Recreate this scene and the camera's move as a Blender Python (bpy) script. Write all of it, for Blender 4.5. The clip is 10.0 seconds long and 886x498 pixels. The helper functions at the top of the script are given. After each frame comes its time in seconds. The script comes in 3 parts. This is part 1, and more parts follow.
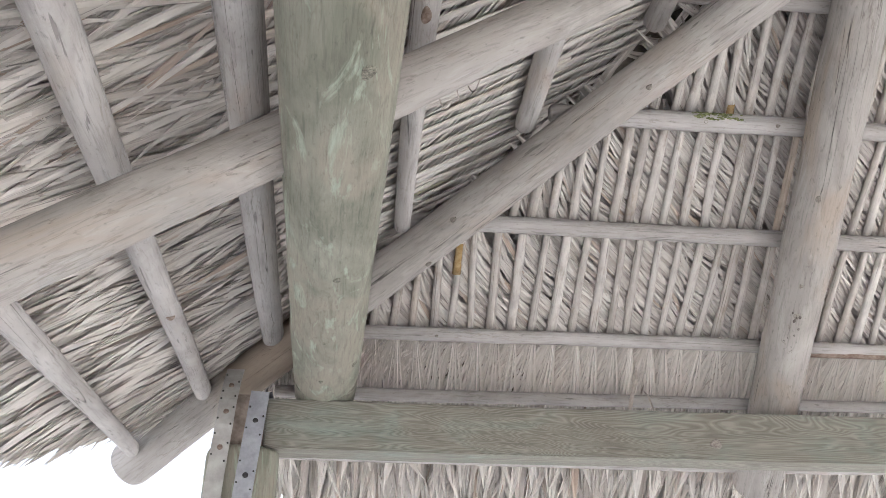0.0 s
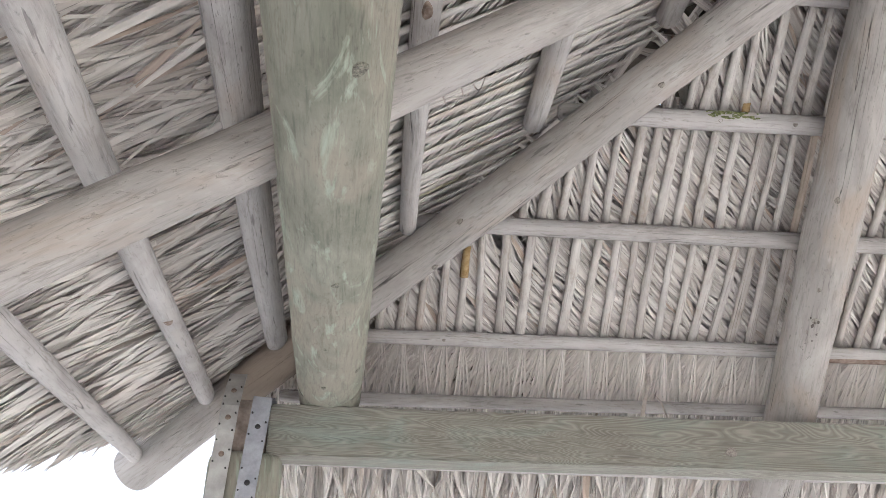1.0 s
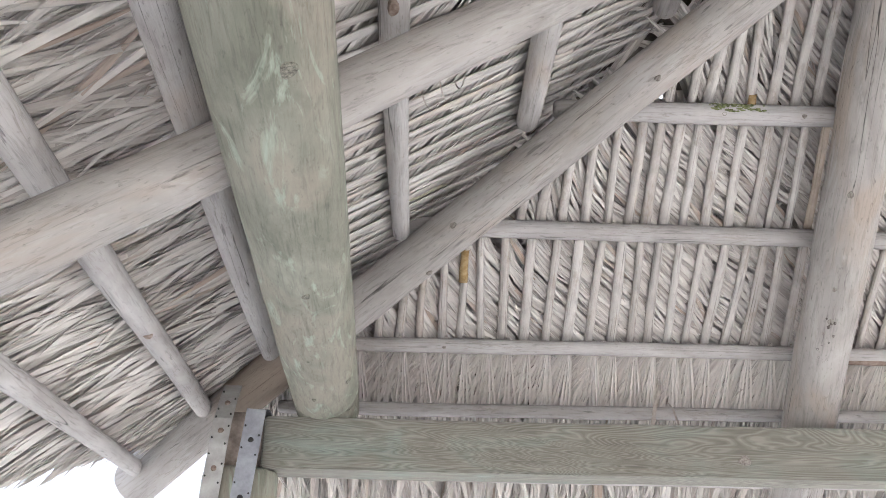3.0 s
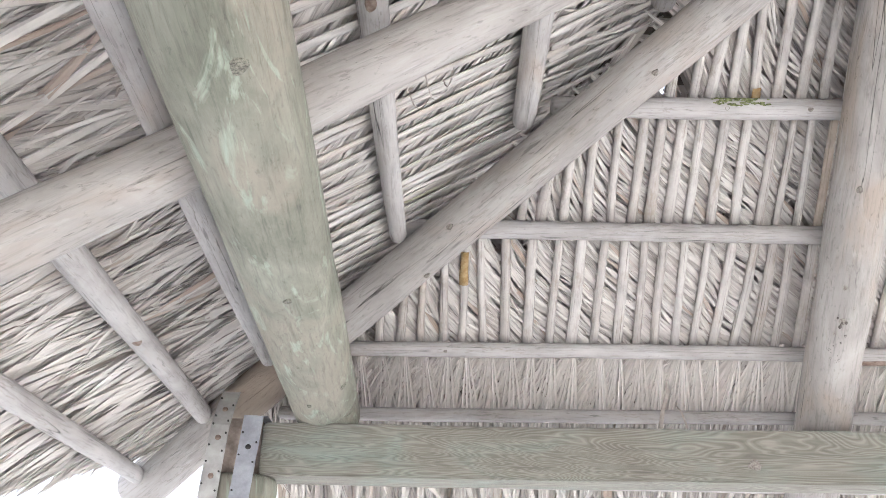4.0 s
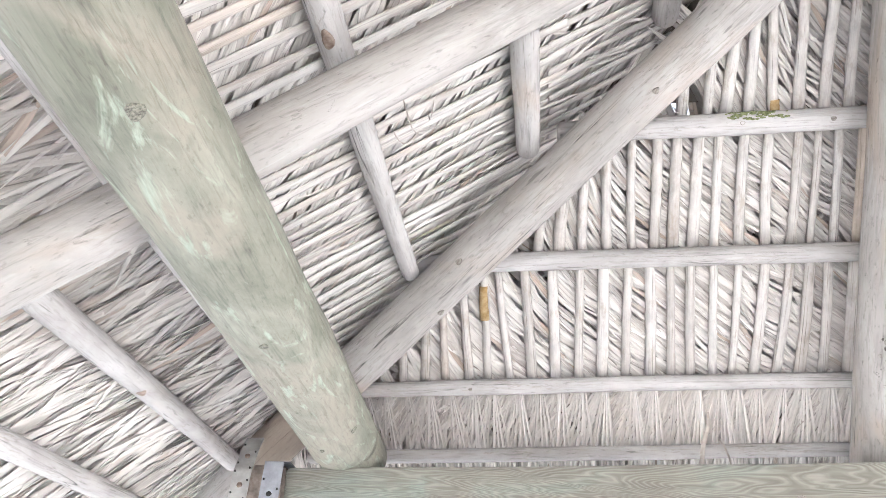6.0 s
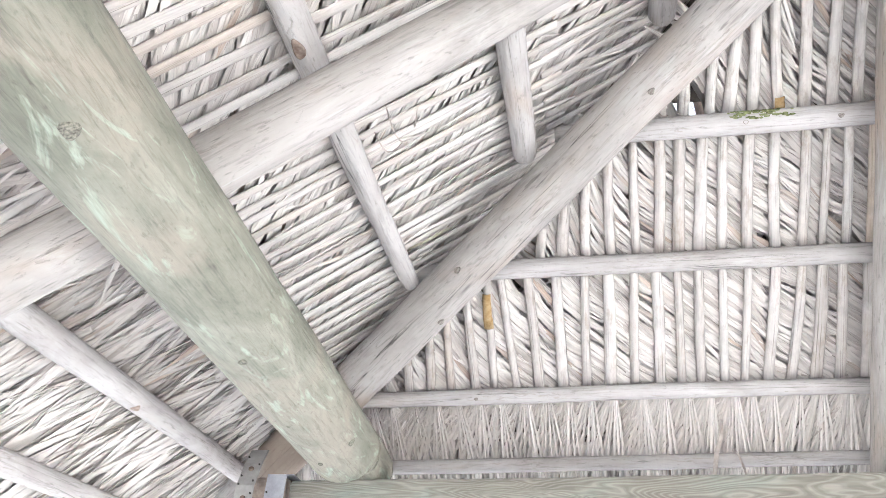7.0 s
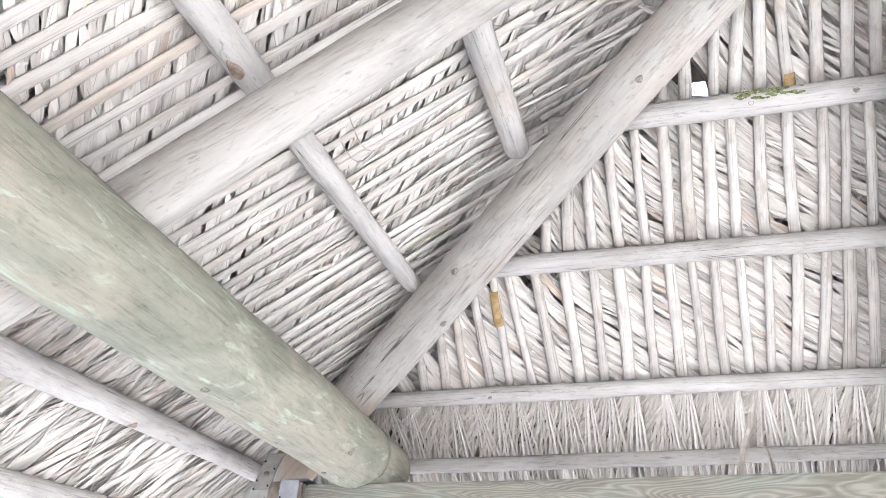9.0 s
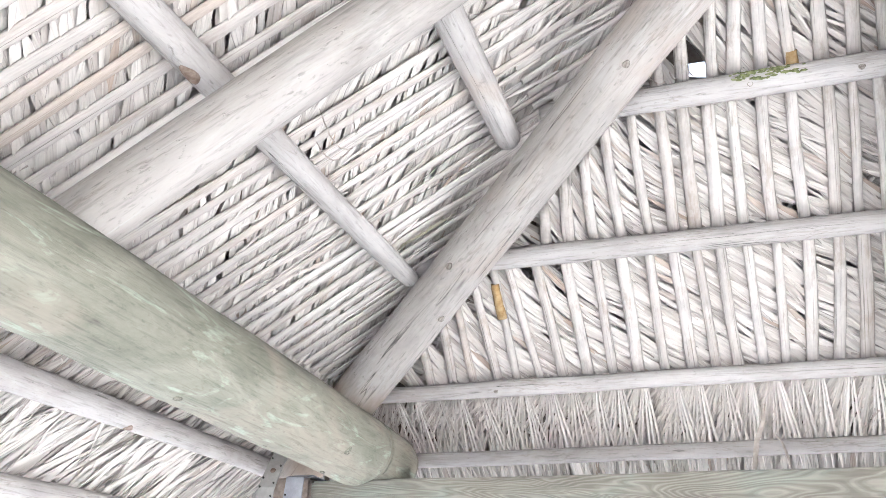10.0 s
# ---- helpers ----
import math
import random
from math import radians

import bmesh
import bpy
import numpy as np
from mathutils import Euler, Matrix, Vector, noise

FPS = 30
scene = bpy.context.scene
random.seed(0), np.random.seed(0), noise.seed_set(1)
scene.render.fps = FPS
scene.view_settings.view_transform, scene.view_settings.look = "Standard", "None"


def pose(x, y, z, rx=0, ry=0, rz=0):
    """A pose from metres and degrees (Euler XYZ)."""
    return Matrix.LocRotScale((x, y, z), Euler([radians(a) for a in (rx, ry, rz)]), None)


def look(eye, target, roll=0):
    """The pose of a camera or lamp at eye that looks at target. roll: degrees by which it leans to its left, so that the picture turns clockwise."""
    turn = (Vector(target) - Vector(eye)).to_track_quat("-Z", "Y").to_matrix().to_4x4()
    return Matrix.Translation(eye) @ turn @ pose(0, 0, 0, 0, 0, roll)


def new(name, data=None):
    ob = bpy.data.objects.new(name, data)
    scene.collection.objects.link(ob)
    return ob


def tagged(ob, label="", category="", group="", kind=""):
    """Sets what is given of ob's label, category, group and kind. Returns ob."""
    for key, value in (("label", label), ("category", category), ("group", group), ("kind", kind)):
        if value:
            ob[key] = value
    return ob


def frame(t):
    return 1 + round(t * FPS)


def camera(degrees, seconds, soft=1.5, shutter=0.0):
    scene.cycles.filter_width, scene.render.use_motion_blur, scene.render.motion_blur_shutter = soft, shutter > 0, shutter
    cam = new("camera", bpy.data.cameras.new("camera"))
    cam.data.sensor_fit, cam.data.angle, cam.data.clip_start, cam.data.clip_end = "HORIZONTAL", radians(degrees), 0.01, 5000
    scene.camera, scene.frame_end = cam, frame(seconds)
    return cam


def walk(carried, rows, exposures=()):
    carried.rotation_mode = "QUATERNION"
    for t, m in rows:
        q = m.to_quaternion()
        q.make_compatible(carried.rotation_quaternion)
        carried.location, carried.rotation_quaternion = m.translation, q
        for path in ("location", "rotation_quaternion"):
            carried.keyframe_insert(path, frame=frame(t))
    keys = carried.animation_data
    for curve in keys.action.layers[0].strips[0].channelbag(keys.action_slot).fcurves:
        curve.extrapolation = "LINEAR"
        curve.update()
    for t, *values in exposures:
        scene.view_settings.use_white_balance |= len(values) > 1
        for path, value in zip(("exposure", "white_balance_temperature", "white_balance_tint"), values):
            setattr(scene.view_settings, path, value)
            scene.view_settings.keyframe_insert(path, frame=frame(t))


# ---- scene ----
cam = camera(54.5, 10.0, soft=0.8)
PATH = [
    (0, (0.150, -2.455, 1.718), (0.311, -0.647, 2.558), 0.51),
    (0.5, (0.167, -2.430, 1.733), (0.297, -0.619, 2.572), 0.81),
    (1, (0.178, -2.409, 1.750), (0.303, -0.598, 2.588), 1.01),
    (1.5, (0.197, -2.398, 1.759), (0.328, -0.585, 2.594), 0.91),
    (2, (0.226, -2.386, 1.770), (0.327, -0.572, 2.606), 0.91),
    (2.5, (0.257, -2.372, 1.782), (0.325, -0.557, 2.619), 0.91),
    (4, (0.357, -2.315, 1.810), (0.342, -0.501, 2.653), 1.02),
    (4.5, (0.403, -2.305, 1.814), (0.341, -0.498, 2.670), 0.92),
    (5, (0.451, -2.289, 1.824), (0.331, -0.493, 2.696), 0.93),
    (5.5, (0.493, -2.278, 1.827), (0.327, -0.499, 2.726), 0.93),
    (7, (0.629, -2.225, 1.863), (0.329, -0.474, 2.781), 1.33),
    (7.5, (0.674, -2.212, 1.880), (0.332, -0.462, 2.786), 1.32),
    (8, (0.726, -2.199, 1.907), (0.324, -0.455, 2.800), 1.40),
    (8.5, (0.767, -2.186, 1.938), (0.319, -0.436, 2.796), 1.48),
    (9, (0.816, -2.167, 1.969), (0.325, -0.420, 2.810), 1.46),
    (9.5, (0.874, -2.142, 1.993), (0.328, -0.404, 2.819), 1.54),
    (10, (0.928, -2.107, 2.023), (0.321, -0.374, 2.815), 1.52),
]
EXPOSURES = [(0.0, 2.37, 5900, 12.8), (2.5, 2.43, 5830, 12.8), (4.0, 2.88, 5770, 12.6), (5.5, 3.26, 5720, 12), (7.5, 3.38, 5640, 11.3), (10.0, 3.36, 5620, 11.5)]
walk(cam, [(t, look(e, g, r)) for t, e, g, r in PATH], EXPOSURES)

# ---- world, sun ----
SUN_EL, SUN_AZ = radians(40), radians(125)
world = bpy.data.worlds.new("world")
world.use_nodes = True
wn = world.node_tree
sky = wn.nodes.new("ShaderNodeTexSky")
sky.sky_type, sky.sun_disc = "NISHITA", False
sky.sun_elevation, sky.sun_rotation = SUN_EL, SUN_AZ
sky.dust_density, sky.air_density, sky.ozone_density = 7.0, 1.0, 0.6
haze = wn.nodes.new("ShaderNodeHueSaturation")
haze.inputs["Saturation"].default_value = 0.35
wn.links.new(sky.outputs[0], haze.inputs["Color"])
wn.links.new(haze.outputs[0], wn.nodes["Background"].inputs[0])
wn.nodes["Background"].inputs[1].default_value = 0.15
scene.world = world
sun_data = bpy.data.lights.new("sun", "SUN")
sun_data.energy, sun_data.angle, sun_data.color = 2.0, radians(10.0), (1.0, 0.95, 0.88)
sun = new("sun", sun_data)
sun.matrix_world = look((0, 0, 0), (-math.sin(SUN_AZ) * math.cos(SUN_EL), -math.cos(SUN_AZ) * math.cos(SUN_EL), -math.sin(SUN_EL)))


# ---- materials ----
class Nodes:
    """A node tree with short ways to add and join nodes."""

    def __init__(self, name):
        self.mat = bpy.data.materials.new(name)
        self.mat.use_nodes = True
        self.tree = self.mat.node_tree
        self.bsdf = self.tree.nodes["Principled BSDF"]

    def add(self, kind, **values):
        node = self.tree.nodes.new(kind)
        for key, value in values.items():
            setattr(node, key, value)
        return node

    def put(self, socket, value):
        if hasattr(value, "is_output"):
            self.tree.links.new(value, socket)
        else:
            socket.default_value = value

    def coords(self, which="Object", scale=(1, 1, 1)):
        tc = self.add("ShaderNodeTexCoord")
        mp = self.add("ShaderNodeMapping")
        self.put(mp.inputs["Vector"], tc.outputs[which])
        mp.inputs["Scale"].default_value = scale
        return mp.outputs[0]

    def noise(self, vec, scale, detail=4, rough=0.55, distort=0.0):
        n = self.add("ShaderNodeTexNoise")
        self.put(n.inputs["Vector"], vec)
        n.inputs["Scale"].default_value, n.inputs["Detail"].default_value = scale, detail
        n.inputs["Roughness"].default_value, n.inputs["Distortion"].default_value = rough, distort
        return n.outputs[0]

    def ramp(self, fac, stops):
        r = self.add("ShaderNodeValToRGB")
        while len(r.color_ramp.elements) < len(stops):
            r.color_ramp.elements.new(0.5)
        for el, (p, c) in zip(r.color_ramp.elements, stops):
            el.position = p
            el.color = (*c, 1) if hasattr(c, "__len__") else (c, c, c, 1)
        self.put(r.inputs[0], fac)
        return r.outputs[0]

    def mix(self, fac, a, b, how="MIX"):
        m = self.add("ShaderNodeMix", data_type="RGBA", blend_type=how)
        self.put(m.inputs[0], fac)
        self.put(m.inputs[6], (*a, 1) if isinstance(a, tuple) else a)
        self.put(m.inputs[7], (*b, 1) if isinstance(b, tuple) else b)
        return m.outputs[2]

    def math(self, op, a, b=0.0):
        m = self.add("ShaderNodeMath", operation=op)
        self.put(m.inputs[0], a)
        self.put(m.inputs[1], b)
        return m.outputs[0]

    def finish(self, color, rough=0.85, bump=None, strength=0.3, dist=0.003, spec=0.25):
        self.put(self.bsdf.inputs["Base Color"], color)
        self.put(self.bsdf.inputs["Roughness"], rough)
        self.bsdf.inputs["Specular IOR Level"].default_value = spec
        if bump is not None:
            b = self.add("ShaderNodeBump")
            b.inputs["Strength"].default_value, b.inputs["Distance"].default_value = strength, dist
            self.put(b.inputs["Height"], bump)
            self.tree.links.new(b.outputs[0], self.bsdf.inputs["Normal"])
        return self.mat


def log_material(name, dark, mid, light, stain, stain_at=0.6, crack=0.55, pale=(0.47, 0.45, 0.425), pale_amount=0.35, crack_depth=0.8, band=None, flakes=0.45, ridges=0.0):
    """Weathered peeled pole: grain along its own z axis, long drying cracks, blotches."""
    n = Nodes(name)
    rnd = n.add("ShaderNodeObjectInfo").outputs["Random"]
    shift = n.add("ShaderNodeVectorMath", operation="ADD")
    n.put(shift.inputs[0], n.coords("Object"))
    cmb = n.add("ShaderNodeCombineXYZ")
    for i, k in enumerate((7.0, 13.0, 31.0)):
        n.put(cmb.inputs[i], n.math("MULTIPLY", rnd, k))
    n.put(shift.inputs[1], cmb.outputs[0])
    base = shift.outputs[0]

    def stretched(x, z):
        mp = n.add("ShaderNodeMapping")
        n.put(mp.inputs["Vector"], base)
        mp.inputs["Scale"].default_value = (x, x, z)
        return mp.outputs[0]

    grain = n.noise(stretched(1, 0.07), 150, 4, 0.65, 0.3)
    blot = n.noise(stretched(1, 0.45), 8, 6, 0.65, 0.8)
    patch = n.noise(stretched(1, 0.4), 4.5, 5, 0.6, 1.5)
    smear = n.noise(stretched(1, 0.22), 13, 5, 0.65, 2.2)
    fleck = n.noise(stretched(1, 0.4), 130, 4, 0.6)
    col = n.ramp(blot, [(0.32, dark), (0.5, mid), (0.68, light)])
    col = n.mix(n.ramp(patch, [(stain_at - 0.05, 0.0), (stain_at + 0.1, 0.8)]), col, stain)
    col = n.mix(n.ramp(smear, [(0.56, 0.0), (0.66, pale_amount)]), col, pale)
    col = n.mix(n.ramp(smear, [(0.30, 0.18), (0.40, 0.0)]), col, dark)
    col = n.mix(0.62, col, n.ramp(grain, [(0.3, 0.55), (0.48, 0.97), (0.8, 1.0)]), "MULTIPLY")
    if ridges:
        # flame-like ridges left by the peeling knife
        flame = n.noise(stretched(1, 0.2), 22, 5, 0.6, 2.6)
        col = n.mix(ridges, col, n.ramp(flame, [(0.34, 0.6), (0.5, 1.0), (0.62, 0.86), (0.7, 1.0)]), "MULTIPLY")
        blot = n.math("ADD", blot, n.math("MULTIPLY", flame, 0.6))
    pits = n.ramp(fleck, [(0.30, 0.0), (0.40, 1.0)])
    col = n.mix(0.2, col, pits, "MULTIPLY")
    checks = n.ramp(n.noise(stretched(1, 0.10), 75, 3, 0.55, 0.4), [(0.285, 0.0), (0.325, 1.0)])
    col = n.mix(crack_depth * 0.5, col, checks, "MULTIPLY")
    lines = n.noise(stretched(1, 0.022), 17, 3, 0.5, 1.0)
    split = n.math("ABSOLUTE", n.math("SUBTRACT", lines, crack))
    split = n.ramp(split, [(0.001, 0.0), (0.005, 1.0)])
    keep = n.ramp(n.noise(stretched(1, 0.3), 6, 2), [(0.50, 1.0), (0.57, 0.0)])
    split = n.mix(keep, split, (1.0, 1.0, 1.0))
    col = n.mix(crack_depth, col, split, "MULTIPLY")
    if band:
        # a damp brown stain round the pole between two places along it
        sep = n.add("ShaderNodeSeparateXYZ")
        n.put(sep.inputs[0], n.coords("Object"))
        z = n.math("ADD", sep.outputs[2], n.math("MULTIPLY", n.math("SUBTRACT", patch, 0.5), 0.35))
        up = n.math("SUBTRACT", 1.0, n.math("ABSOLUTE", n.math("DIVIDE", n.math("SUBTRACT", z, (band[0] + band[1]) / 2), (band[1] - band[0]) / 2)))
        col = n.mix(n.ramp(up, [(0.0, 0.0), (0.45, 0.85)]), col, n.mix(blot, (0.13, 0.095, 0.07), (0.34, 0.27, 0.20)))
    # edges of thin flakes where the outer skin has peeled
    skin = n.noise(stretched(1, 0.13), 26, 5, 0.55, 0.4)
    edge = n.ramp(n.math("ABSOLUTE", n.math("SUBTRACT", skin, 0.53)), [(0.0, 0.0), (0.014, 1.0)])
    where = n.ramp(n.noise(stretched(1, 0.5), 9, 3), [(0.47, 0.0), (0.56, flakes)])
    col = n.mix(where, col, n.mix(edge, (0.55, 0.50, 0.45), (1.0, 1.0, 1.0)), "MULTIPLY")
    raised = n.math("MULTIPLY", n.ramp(skin, [(0.52, 0.0), (0.54, 1.0)]), where)
    height = n.math("ADD", n.math("MULTIPLY", grain, 0.5), n.math("ADD", n.math("MULTIPLY", split, min(0.7, crack_depth)), n.math("ADD", n.math("MULTIPLY", blot, 0.8), n.math("MULTIPLY", n.math("ADD", pits, checks), 0.3 * min(1.0, crack_depth + 0.1)))))
    height = n.math("ADD", height, n.math("MULTIPLY", raised, 0.45))
    return n.finish(col, 0.85, height, 0.7, 0.0045)


M_POLE = log_material("weathered_pole", (0.27, 0.25, 0.23), (0.347, 0.32, 0.293), (0.40, 0.375, 0.348), (0.345, 0.285, 0.235), 0.57)
M_HIP = log_material("weathered_hip_pole", (0.285, 0.262, 0.24), (0.36, 0.335, 0.308), (0.41, 0.386, 0.36), (0.355, 0.305, 0.26), 0.62, band=(0.40, 0.92))
M_GREEN = log_material("treated_log", (0.147, 0.147, 0.112), (0.212, 0.208, 0.163), (0.275, 0.27, 0.217), (0.262, 0.236, 0.187), 0.53, 0.44, (0.325, 0.37, 0.29), 0.8, 0.05, None, 0.3, 0.35)
M_STICK = log_material("grey_stick", (0.325, 0.30, 0.28), (0.41, 0.386, 0.36), (0.475, 0.453, 0.428), (0.40, 0.345, 0.295), 0.62)


def beam_material():
    """Sawn treated timber with contour-like flame grain along its own z axis."""
    n = Nodes("sawn_timber")
    v = n.coords("Object", (1, 1, 0.14))
    field = n.noise(v, 6.0, 3, 0.45, 1.1)
    rings = n.math("SINE", n.math("MULTIPLY", field, 300.0))
    rings = n.math("ADD", n.math("MULTIPLY", rings, 0.5), 0.5)
    fine = n.noise(n.coords("Object", (1, 1, 0.04)), 120, 4, 0.6)
    blot = n.noise(n.coords("Object", (1, 1, 0.4)), 7, 5, 0.6, 0.8)
    col = n.ramp(blot, [(0.3, (0.17, 0.155, 0.125)), (0.48, (0.215, 0.205, 0.168)), (0.58, (0.205, 0.215, 0.178)), (0.68, (0.235, 0.275, 0.235))])
    col = n.mix(n.ramp(rings, [(0.62, 0.0), (0.95, 0.42)]), col, (0.32, 0.305, 0.26))
    col = n.mix(n.ramp(rings, [(0.05, 0.4), (0.3, 0.0)]), col, (0.13, 0.115, 0.092))
    col = n.mix(0.5, col, n.ramp(fine, [(0.3, 0.6), (0.6, 1.0)]), "MULTIPLY")
    return n.finish(col, 0.85, n.math("ADD", n.math("MULTIPLY", rings, 0.5), n.math("MULTIPLY", fine, 0.4)), 0.4, 0.002)


M_BEAM = beam_material()


def leaf_material(name, dark, mid, light, brown, per_object=False):
    """Dry palm blade: streaks along the blade, each blade its own tone."""
    n = Nodes(name)
    if per_object:
        tone = n.add("ShaderNodeObjectInfo").outputs["Random"]
    else:
        tone = n.add("ShaderNodeNewGeometry").outputs["Random Per Island"]
    uv = n.coords("UV", (1, 1, 1))
    cmb = n.add("ShaderNodeCombineXYZ")
    n.put(cmb.inputs[2], n.math("MULTIPLY", tone, 40.0))
    sh = n.add("ShaderNodeVectorMath", operation="ADD")
    n.put(sh.inputs[0], uv)
    n.put(sh.inputs[1], cmb.outputs[0])

    def stretched(a, b):
        mp = n.add("ShaderNodeMapping")
        n.put(mp.inputs["Vector"], sh.outputs[0])
        mp.inputs["Scale"].default_value = (a, b, 1)
        return mp.outputs[0]

    streak = n.noise(stretched(260, 3), 1.0, 3, 0.6)
    blot = n.noise(stretched(18, 8), 1.0, 4, 0.6)
    col = n.ramp(tone, [(0.0, dark), (0.35, mid), (0.75, light), (0.93, mid), (1.0, brown)])
    # streaks are leaf veins, darkened to stand in for shaded slits between blades
    col = n.mix(0.8, col, n.ramp(streak, [(0.3, 0.25), (0.40, 0.88), (0.6, 1.0)]), "MULTIPLY")
    if per_object:
        # water stains and chafed patches along the stem
        patch = n.noise(stretched(34, 9), 1.0, 5, 0.7)
        col = n.mix(n.ramp(patch, [(0.52, 0.0), (0.66, 0.55)]), col, (0.30, 0.245, 0.195))
        col = n.mix(n.ramp(patch, [(0.30, 0.5), (0.44, 0.0)]), col, (0.62, 0.59, 0.55))
    col = n.mix(0.5, col, n.ramp(blot, [(0.3, 0.55), (0.5, 1.0)]), "MULTIPLY")
    return n.finish(col, 0.75, streak, 0.6, 0.003, 0.3)


M_LEAF = leaf_material("dry_palm_blade", (0.45, 0.405, 0.36), (0.635, 0.59, 0.535), (0.695, 0.655, 0.60), (0.44, 0.35, 0.28))
M_STEM = leaf_material("dry_palm_stem", (0.47, 0.43, 0.385), (0.545, 0.505, 0.46), (0.605, 0.57, 0.525), (0.49, 0.40, 0.31), True)
M_FAN = leaf_material("pleated_palm_blade", (0.48, 0.42, 0.36), (0.70, 0.645, 0.58), (0.78, 0.73, 0.67), (0.45, 0.36, 0.28))


def plain(name, a, b, scale, rough=0.8, metal=0.0, bump=0.2):
    n = Nodes(name)
    f = n.noise(n.coords("Object"), scale, 5, 0.6)
    n.bsdf.inputs["Metallic"].default_value = metal
    return n.finish(n.ramp(f, [(0.35, a), (0.65, b)]), rough, f, bump, 0.003)


M_KNOT = plain("knot_wood", (0.15, 0.13, 0.11), (0.30, 0.275, 0.24), 200)
M_KNOT_GREEN = plain("green_knot_wood", (0.07, 0.065, 0.05), (0.22, 0.21, 0.165), 300)
M_SPECK = plain("dark_lichen", (0.06, 0.05, 0.045), (0.17, 0.15, 0.13), 200)
M_SCAR = plain("brown_scar", (0.15, 0.10, 0.075), (0.31, 0.25, 0.20), 60)
M_STEEL = plain("galvanised_steel", (0.25, 0.255, 0.275), (0.37, 0.375, 0.395), 30, 0.5, 0.6, 0.1)
M_RUST = plain("rusted_steel", (0.13, 0.09, 0.07), (0.26, 0.20, 0.16), 60, 0.8, 0.2)
M_DULL = plain("dull_steel", (0.30, 0.29, 0.27), (0.42, 0.41, 0.385), 22, 0.6, 0.35, 0.1)
M_HOLE = plain("dark_nail_hole", (0.03, 0.03, 0.03), (0.06, 0.055, 0.05), 60, 0.7, 0.3)
M_BROWN = plain("brown_end_grain", (0.17, 0.135, 0.11), (0.31, 0.26, 0.215), 40)
M_MOSS = plain("moss", (0.10, 0.115, 0.045), (0.25, 0.27, 0.13), 120, 0.95)
M_YELLOW = plain("yellowed_leaf", (0.40, 0.37, 0.26), (0.52, 0.49, 0.38), 50)
M_STRAND = plain("grey_strand", (0.34, 0.30, 0.26), (0.48, 0.43, 0.38), 50)
M_AMBER = plain("amber_stem", (0.28, 0.18, 0.07), (0.42, 0.31, 0.17), 60)
# Much darker than the blades: paints the shade of the gaps into the backing.
M_THATCH_SHADE = plain("shaded_thatch_mass", (0.10, 0.085, 0.07), (0.22, 0.19, 0.16), 40, 0.95)
M_GROUND = plain("pale_sand", (0.36, 0.35, 0.33), (0.48, 0.47, 0.445), 3.0, 0.95)


# ---- builders ----
def link(name, me, mat, parent=None, label=""):
    if not me.materials:
        me.materials.append(mat)
    ob = new(name, me)
    if parent is not None:
        ob.parent = parent
        ob.matrix_parent_inverse = parent.matrix_world.inverted()
    if label:
        ob["label"] = label
    return ob


def smooth(me):
    me.polygons.foreach_set("use_smooth", [True] * len(me.polygons))
    return me


def along(a, b):
    """A pose at a whose z axis points to b."""
    a, b = Vector(a), Vector(b)
    return Matrix.Translation(a) @ (b - a).to_track_quat("Z", "Y").to_matrix().to_4x4()


def pole_mesh(length, r0, r1, seed, rings=None, seg=22, bend=0.006, rough=0.05, ends=0.25, flare=1.0):
    rnd = random.Random(seed)
    rings = rings or max(8, int(length / 0.07))
    off = Vector((rnd.uniform(-9, 9), rnd.uniform(-9, 9), rnd.uniform(-9, 9)))
    vs, fs = [], []
    stations = [(0.0, 1 - ends), (0.008 / length, 1 - ends * 0.3), (0.02 / length, 1.0)]
    stations += [(i / rings, 1.0) for i in range(1, rings)]
    stations += [(1 - 0.02 / length, 1.0), (1 - 0.008 / length, 1 - ends * 0.3), (1.0, 1 - ends)]
    for s, k in stations:
        r = (r1 + (r0 - r1) * (1 - s) ** flare) * k
        cx = bend * math.sin(s * 5.0 + seed) * math.sin(math.pi * s)
        cy = bend * math.cos(s * 4.0 + 2 * seed) * math.sin(math.pi * s)
        for j in range(seg):
            a = 2 * math.pi * j / seg
            p = Vector((math.cos(a), math.sin(a), s * length * 4))
            d = 1 + rough * noise.noise(p * 0.9 + off) + rough * 0.5 * noise.noise(Vector((p.x * 3, p.y * 3, p.z * 1.5)) + off)
            vs.append((cx + r * d * p.x, cy + r * d * p.y, s * length))
    n = len(stations)
    for i in range(n - 1):
        for j in range(seg):
            k = (j + 1) % seg
            fs.append((i * seg + j, i * seg + k, (i + 1) * seg + k, (i + 1) * seg + j))
    fs.append(tuple(range(seg - 1, -1, -1)))
    fs.append(tuple(range((n - 1) * seg, n * seg)))
    me = bpy.data.meshes.new("pole")
    me.from_pydata(vs, [], fs)
    return smooth(me)


def pole(name, a, b, r0, r1, mat, label, category, group="", seed=1, **kw):
    a, b = Vector(a), Vector(b)
    ob = link(name, pole_mesh((b - a).length, r0, r1, seed, **kw), mat)
    ob.matrix_world = along(a, b)
    return tagged(ob, label, category, group)


